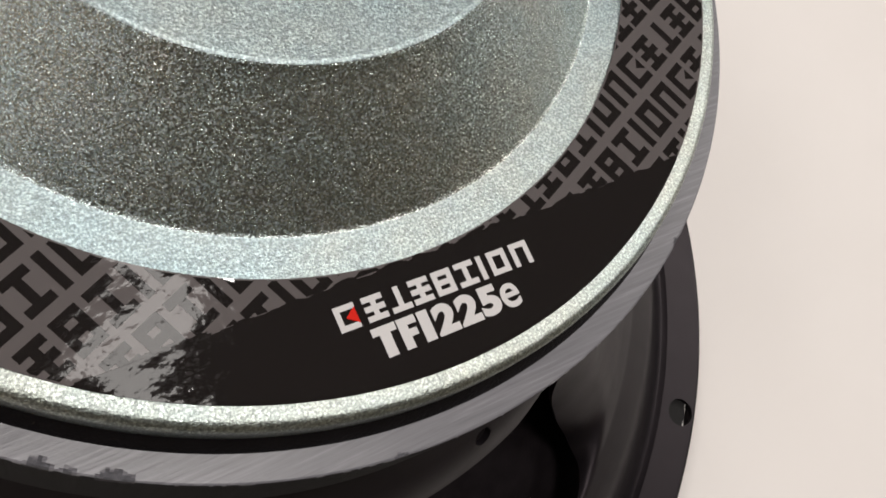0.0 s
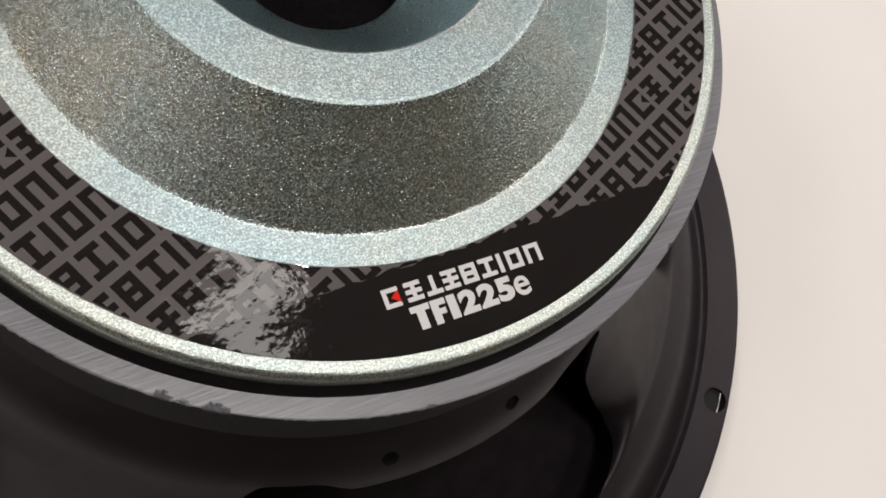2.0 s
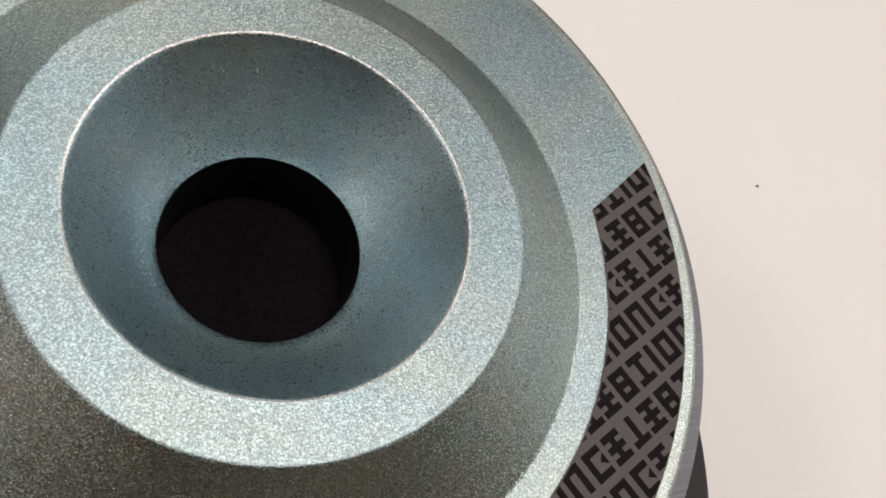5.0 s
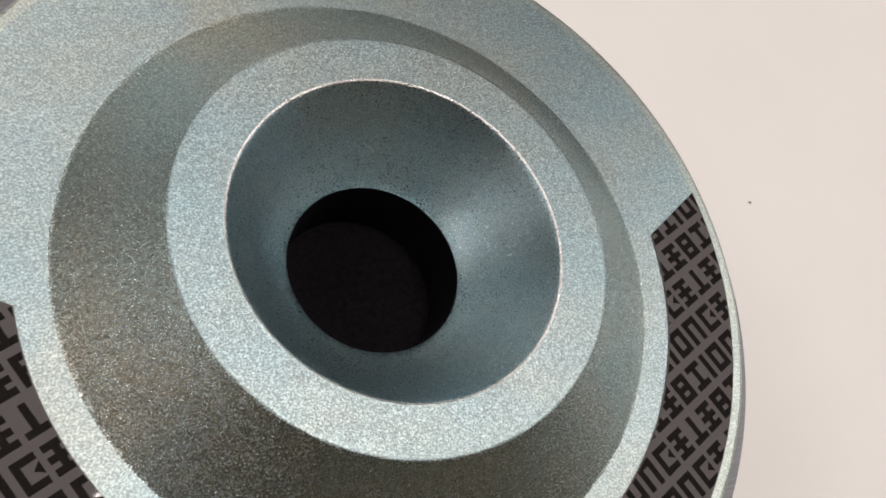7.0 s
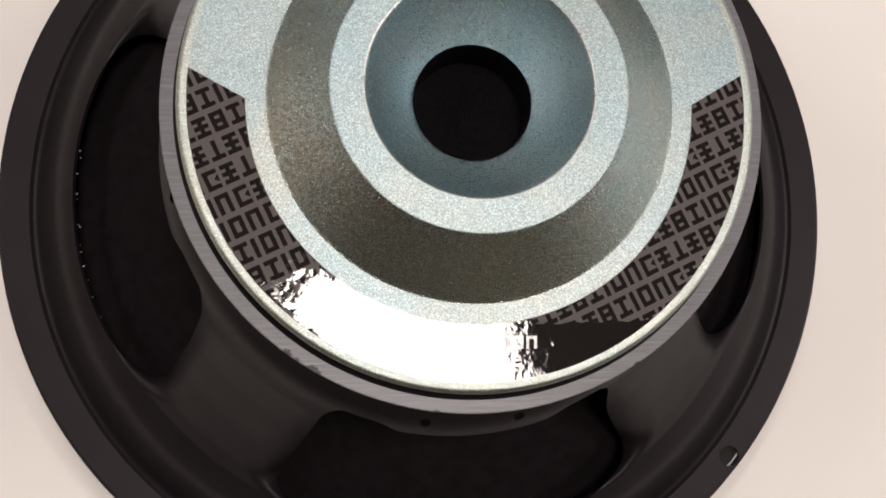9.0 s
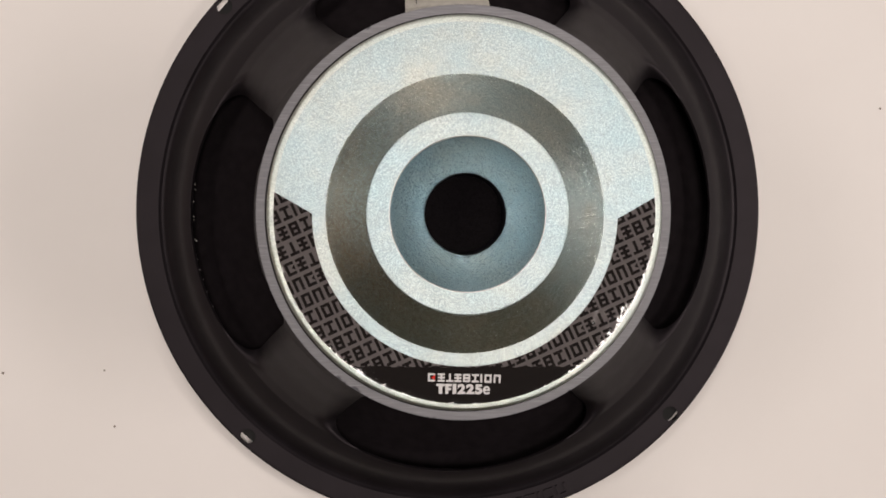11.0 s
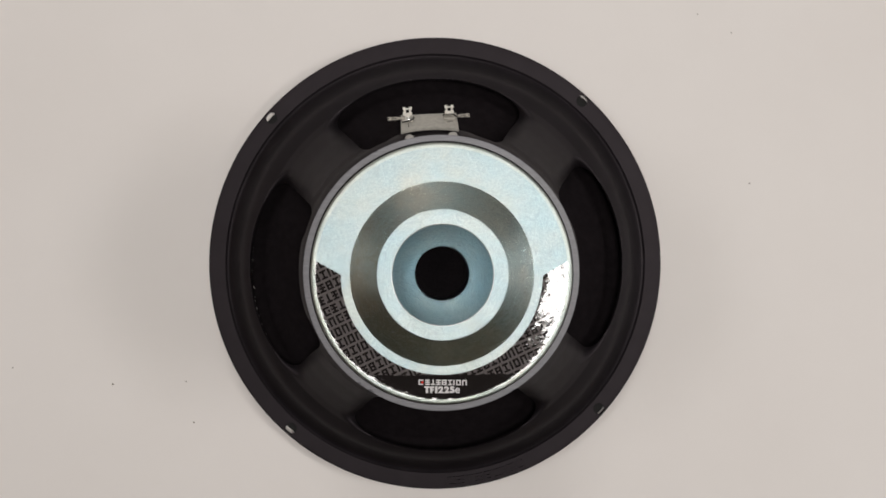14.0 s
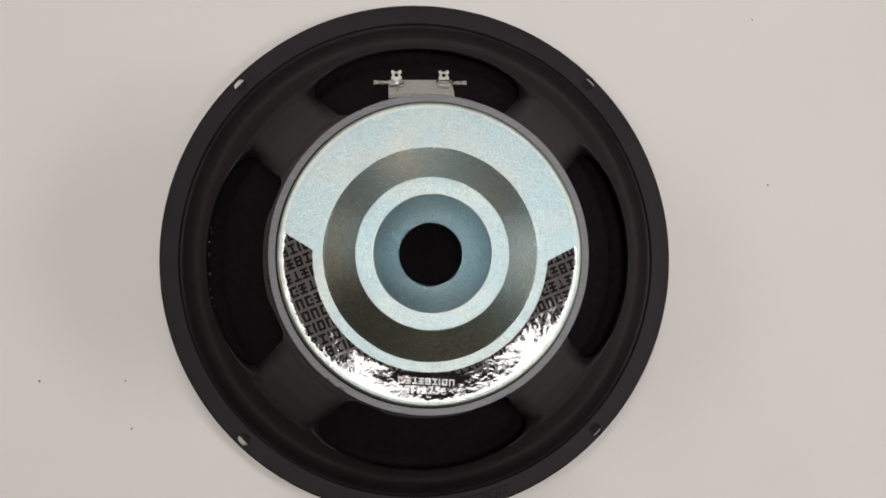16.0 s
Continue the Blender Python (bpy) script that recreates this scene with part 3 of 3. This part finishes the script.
def letter(body, x0, x1, y0, height, material, parent, lean, bold):
    """One character of the built-in font, fitted into a box on the label."""
    cu = bpy.data.curves.new("letter", "FONT")
    cu.body, cu.size, cu.offset = body, 1.0, bold
    ob = new("letter", cu)
    graph = bpy.context.evaluated_depsgraph_get()
    me = bpy.data.meshes.new_from_object(ob.evaluated_get(graph))
    bpy.data.objects.remove(ob)
    xs, ys = [v.co.x for v in me.vertices], [v.co.y for v in me.vertices]
    kx, ky = (x1 - x0) / (max(xs) - min(xs)), height / (max(ys) - min(ys))
    lx, ly = min(xs), min(ys)
    c, sn = math.cos(lean), math.sin(lean)
    for v in me.vertices:
        x, y = x0 + (v.co.x - lx) * kx, (v.co.y - ly) * ky
        v.co = (-0.0104 + x * c - y * sn, y0 + x * sn + y * c, SHEET + 0.00007)
    me.materials.clear()
    me.materials.append(material)
    me.name = "letter"
    out = new("letter", me)
    out.parent = parent


def block_letter(bars, x0, x1, height):
    """T and F as broad bars in a unit box, heavier than the font draws them."""
    bm = bmesh.new()
    c, sn = math.cos(radians(-0.9)), math.sin(radians(-0.9))
    for a, b, p, q in bars:
        pts = [(x0 + (x1 - x0) * u, height * v) for u, v in ((a, p), (b, p), (b, q), (a, q))]
        flat(bm, [(-0.0104 + x * c - y * sn, -0.0662 + x * sn + y * c) for x, y in pts], SHEET + 0.00007)
    part("letter", bm, LABEL_WHITE, label)


block_letter([(0, 1, 0.74, 1), (0.28, 0.72, 0, 0.74)], 0.0, 0.0031, 0.00375)
block_letter([(0, 0.5, 0, 1), (0.5, 1, 0.74, 1), (0.5, 0.9, 0.36, 0.60)], 0.0033, 0.0057, 0.00375)
for ch, x0, x1, hh, bold in (("1", 0.0060, 0.0074, 0.00375, 0.03), ("2", 0.0078, 0.0108, 0.00375, 0.055),
                             ("2", 0.0110, 0.0140, 0.00375, 0.055), ("5", 0.0142, 0.0170, 0.00375, 0.055), ("e", 0.0172, 0.0198, 0.00310, 0.018)):
    letter(ch, x0, x1, -0.0662, hh, LABEL_WHITE, label, radians(-0.9), bold)


# raised mark on the rim, as plain bars along the rim
def rim_mark_bm():
    bm = bmesh.new()
    w, h, s, pitch = 0.0052, 0.0058, 0.0011, 0.0066
    a = radians(-87.5)
    for sh, wd in zip(block_shapes(w, h, s, False), [1, 1, 0.92, 1, 1, 1, 0.48, 1, 1]):
        for poly in sh:
            pts = []
            for px, py in poly:
                th, r = a + px / 0.1485, 0.1462 + py
                pts.append((r * math.cos(th), r * math.sin(th)))
            lo = [bm.verts.new((x, y, 0.0078)) for x, y in pts]
            hi = [bm.verts.new((x, y, 0.0094)) for x, y in pts]
            bm.faces.new(hi)
            for i in range(4):
                bm.faces.new((lo[i], lo[(i + 1) % 4], hi[(i + 1) % 4], hi[i]))
        a += wd * pitch / 0.1485
    bmesh.ops.recalc_face_normals(bm, faces=bm.faces)
    return bm


part("rim_mark", rim_mark_bm(), PAINT, basket, "raised bars pressed into the black rim")


# ---------------------------------------------------------------- terminals
block = new("terminal_block")
block.parent = speaker
block.empty_display_size = 0.01
tagged(block, "grey terminal board with two tinned solder tags")
# board frame: u along x, v down the slope away from the magnet
BO = Vector((-0.0055, 0.0824, 0.0905))
SLOPE = radians(-55)
BM = Matrix.Translation(BO) @ Matrix.Rotation(radians(2.5), 4, "Z") @ Matrix.Rotation(SLOPE, 4, "X")


def board_bm():
    """Flat board with a hollow edge towards the magnet."""
    bm = bmesh.new()
    n = 16
    lo = [(-0.0172 + 0.0344 * i / n, 0.0034 * (1 - (2 * i / n - 1) ** 2) + 0.0004) for i in range(n + 1)]
    for z in (-0.0008, 0.0008):
        rows = [[bm.verts.new((x, y, z)) for x, y in lo], [bm.verts.new((x * 0.985, 0.0208, z)) for x, y in lo]]
        for i in range(n):
            bm.faces.new((rows[0][i], rows[0][i + 1], rows[1][i + 1], rows[1][i]))
    faces = list(bm.faces)
    bmesh.ops.bridge_loops(bm, edges=[e for e in bm.edges if e.is_boundary])
    bmesh.ops.recalc_face_normals(bm, faces=bm.faces)
    bmesh.ops.transform(bm, matrix=BM, verts=bm.verts)
    return bm


board = part("board", board_bm(), BOARD, block, "beige grey fibre board")
for x0, x1, y0, y1 in ((-0.0127, -0.0123, 0.0058, 0.0100), (0.0108, 0.0146, 0.0098, 0.0102)):
    bm = box(bmesh.new(), x0, x1, y0, y1, 0.0007, 0.00095)
    bmesh.ops.transform(bm, matrix=BM, verts=bm.verts)
    part("printed_mark", bm, GLUE, board, "small dark printed bar")


def mirrored(half):
    """Closes a right-hand outline with its mirror image."""
    return half + [(-x, y) for x, y in reversed(half)]


BOW = mirrored([(0.0015, 0.0), (0.0015, 0.0022), (0.0027, 0.0024), (0.0028, 0.0037), (0.0021, 0.0044), (0.0021, 0.0054), (0.0028, 0.0061), (0.0027, 0.0074), (0.0015, 0.0076), (0.0010, 0.0067)])
BOW_HOLE = rect(-0.0010, 0.0010, 0.0036, 0.0059)
FORK = mirrored([(0.0011, 0.0), (0.0013, 0.0040), (0.0019, 0.0046), (0.0016, 0.0060), (0.0014, 0.0068), (0.0020, 0.0080), (0.0019, 0.0096), (0.0010, 0.0097), (0.0006, 0.0086)])
FORK_HOLE = rect(-0.0007, 0.0007, 0.0042, 0.0076)


def stamped(pts, hole, t, m):
    """Extrudes an outline with a hole punched through it."""
    bm = bmesh.new()
    geo = []
    for loop in (pts, hole):
        vs = [bm.verts.new((x, y, 0)) for x, y in loop]
        geo += [bm.edges.new((vs[i], vs[(i + 1) % len(vs)])) for i in range(len(vs))]
    bmesh.ops.triangle_fill(bm, edges=geo, use_beauty=True)
    ext = bmesh.ops.extrude_face_region(bm, geom=list(bm.faces))
    for v in [g for g in ext["geom"] if isinstance(g, bmesh.types.BMVert)]:
        v.co.z += t
    bmesh.ops.recalc_face_normals(bm, faces=bm.faces)
    bmesh.ops.transform(bm, matrix=m, verts=bm.verts)
    return bm


def tube(points, radius, m, n=8):
    """A thin round tube along a line of points, closed at both ends."""
    bm = bmesh.new()
    pts = [Vector(p) for p in points]
    rings = []
    for i, p in enumerate(pts):
        way = (pts[min(i + 1, len(pts) - 1)] - pts[max(i - 1, 0)]).normalized()
        side = way.cross(Vector((0, 0, 1))).normalized()
        up = side.cross(way)
        rings.append([bm.verts.new(p + radius * (side * math.cos(2 * math.pi * k / n) + up * math.sin(2 * math.pi * k / n))) for k in range(n)])
    for a, b in zip(rings, rings[1:]):
        for k in range(n):
            bm.faces.new((a[k], a[(k + 1) % n], b[(k + 1) % n], b[k]))
    bm.faces.new(rings[0])
    bm.faces.new(rings[-1])
    bmesh.ops.recalc_face_normals(bm, faces=bm.faces)
    bmesh.ops.transform(bm, matrix=m, verts=bm.verts)
    return bm


def bend(points, k=6):
    """A smooth curve through the given points."""
    pts = [Vector(p) for p in points]
    pts = [2 * pts[0] - pts[1]] + pts + [2 * pts[-1] - pts[-2]]
    out = []
    for a, b, c, d in zip(pts, pts[1:], pts[2:], pts[3:]):
        for i in range(k):
            t = i / k
            out.append(0.5 * (2 * b + (c - a) * t + (2 * a - 5 * b + 4 * c - d) * t * t + (3 * b - a - 3 * c + d) * t ** 3))
    return out + [pts[-2]]


LOOPS = {-1: ((-0.0034, 0.0112, 0.0013), (-0.0010, 0.0105, 0.0021), (0.0020, 0.0110, 0.0026), (0.0037, 0.0135, 0.0024), (0.0036, 0.0172, 0.0012)),
         1: ((-0.0038, 0.0178, 0.0012), (-0.0037, 0.0158, 0.0025), (-0.0010, 0.0149, 0.0032), (0.0024, 0.0149, 0.0030), (0.0040, 0.0138, 0.0022), (0.0052, 0.0158, 0.0022))}

for side, ux in ((-1, -0.0128), (1, 0.0126)):
    part("dark_loop", tube(bend(LOOPS[side]), 0.00034, BM @ Matrix.Translation((ux, 0, 0))), GLUE, block, "thin black loop bent round the tag", 60)
    up = BM @ Matrix.Translation((ux, 0.0153, 0.0012)) @ Matrix.Rotation(radians(38), 4, "X")
    part("tag", stamped(BOW, BOW_HOLE, 0.0006, up), TIN, block, "tinned solder tag with a square hole")
    out = BM @ Matrix.Translation((ux + side * 0.0025, 0.0155, 0.0012)) @ Matrix.Rotation(radians(-90 * side), 4, "Z")
    part("tag", stamped(FORK, FORK_HOLE, 0.0006, out), TIN, block, "tinned forked solder tag")
    # bent spring leaf beside each upright tag
    bm = box(bmesh.new(), 0.0024, 0.0028, 0.0, 0.0040, 0.0, 0.0030, 0.0001, BM @ Matrix.Translation((ux if side < 0 else ux - 0.0052, 0.0145, 0.0008)))
    part("clip", bm, TIN, block, "bent tinned clip")
    if side < 0:
        bm = bmesh.new()
        bmesh.ops.create_uvsphere(bm, u_segments=20, v_segments=12, radius=1.0)
        for v in bm.verts:
            v.co = Vector((v.co.x * 0.0029, v.co.y * 0.0019, max(-0.2, v.co.z) * 0.0024))
        bmesh.ops.transform(bm, matrix=BM @ Matrix.Translation((ux + 0.0004, 0.0138, 0.0010)), verts=bm.verts)
        part("solder_joint", bm, SOLDER, block, "bright blob of solder", 60)
    bm = box(bmesh.new(), -0.0034, 0.0034, -0.0026, 0.0022, 0.0, 0.0014, 0.0005, BM @ Matrix.Translation((ux - 0.0002, 0.0140, 0.0008)))
    part("folded_strip", bm, TIN, block, "folded tinned strip", 40)
    bm = revolve([(0.0, 0.0009), (0.0016, 0.0008), (0.0024, 0.0005), (0.0028, 0.0), (0.0, 0.0)], 32, False)
    bmesh.ops.transform(bm, matrix=Matrix.Translation((ux - 0.0048, 0.0784 + 0.0008 * side, 0.0985)) @ Matrix.Rotation(radians(-14), 4, "X"), verts=bm.verts)
    part("rivet", bm, RIVET, block, "pale rivet head", 50)


def specks_bm():
    """Beads of glue along the window's outer edge, pale so that the colour gives their glints."""
    bm = bmesh.new()
    r = random.Random(12)
    for i in range(17):
        a = radians(174 + 38 * (i + r.uniform(-0.7, 0.7)) / 17)
        rad, s = 0.1222 + r.uniform(-0.0004, 0.0004), r.uniform(0.00016, 0.0004)
        bmesh.ops.create_icosphere(bm, subdivisions=2, radius=s, matrix=Matrix.Translation((rad * math.cos(a), rad * math.sin(a), 0.0257)))
    return bm


tagged(part("glue_specks", specks_bm(), RESIN, basket, "pale specks of glue with their glints in the colour", 60), kind="stuff")
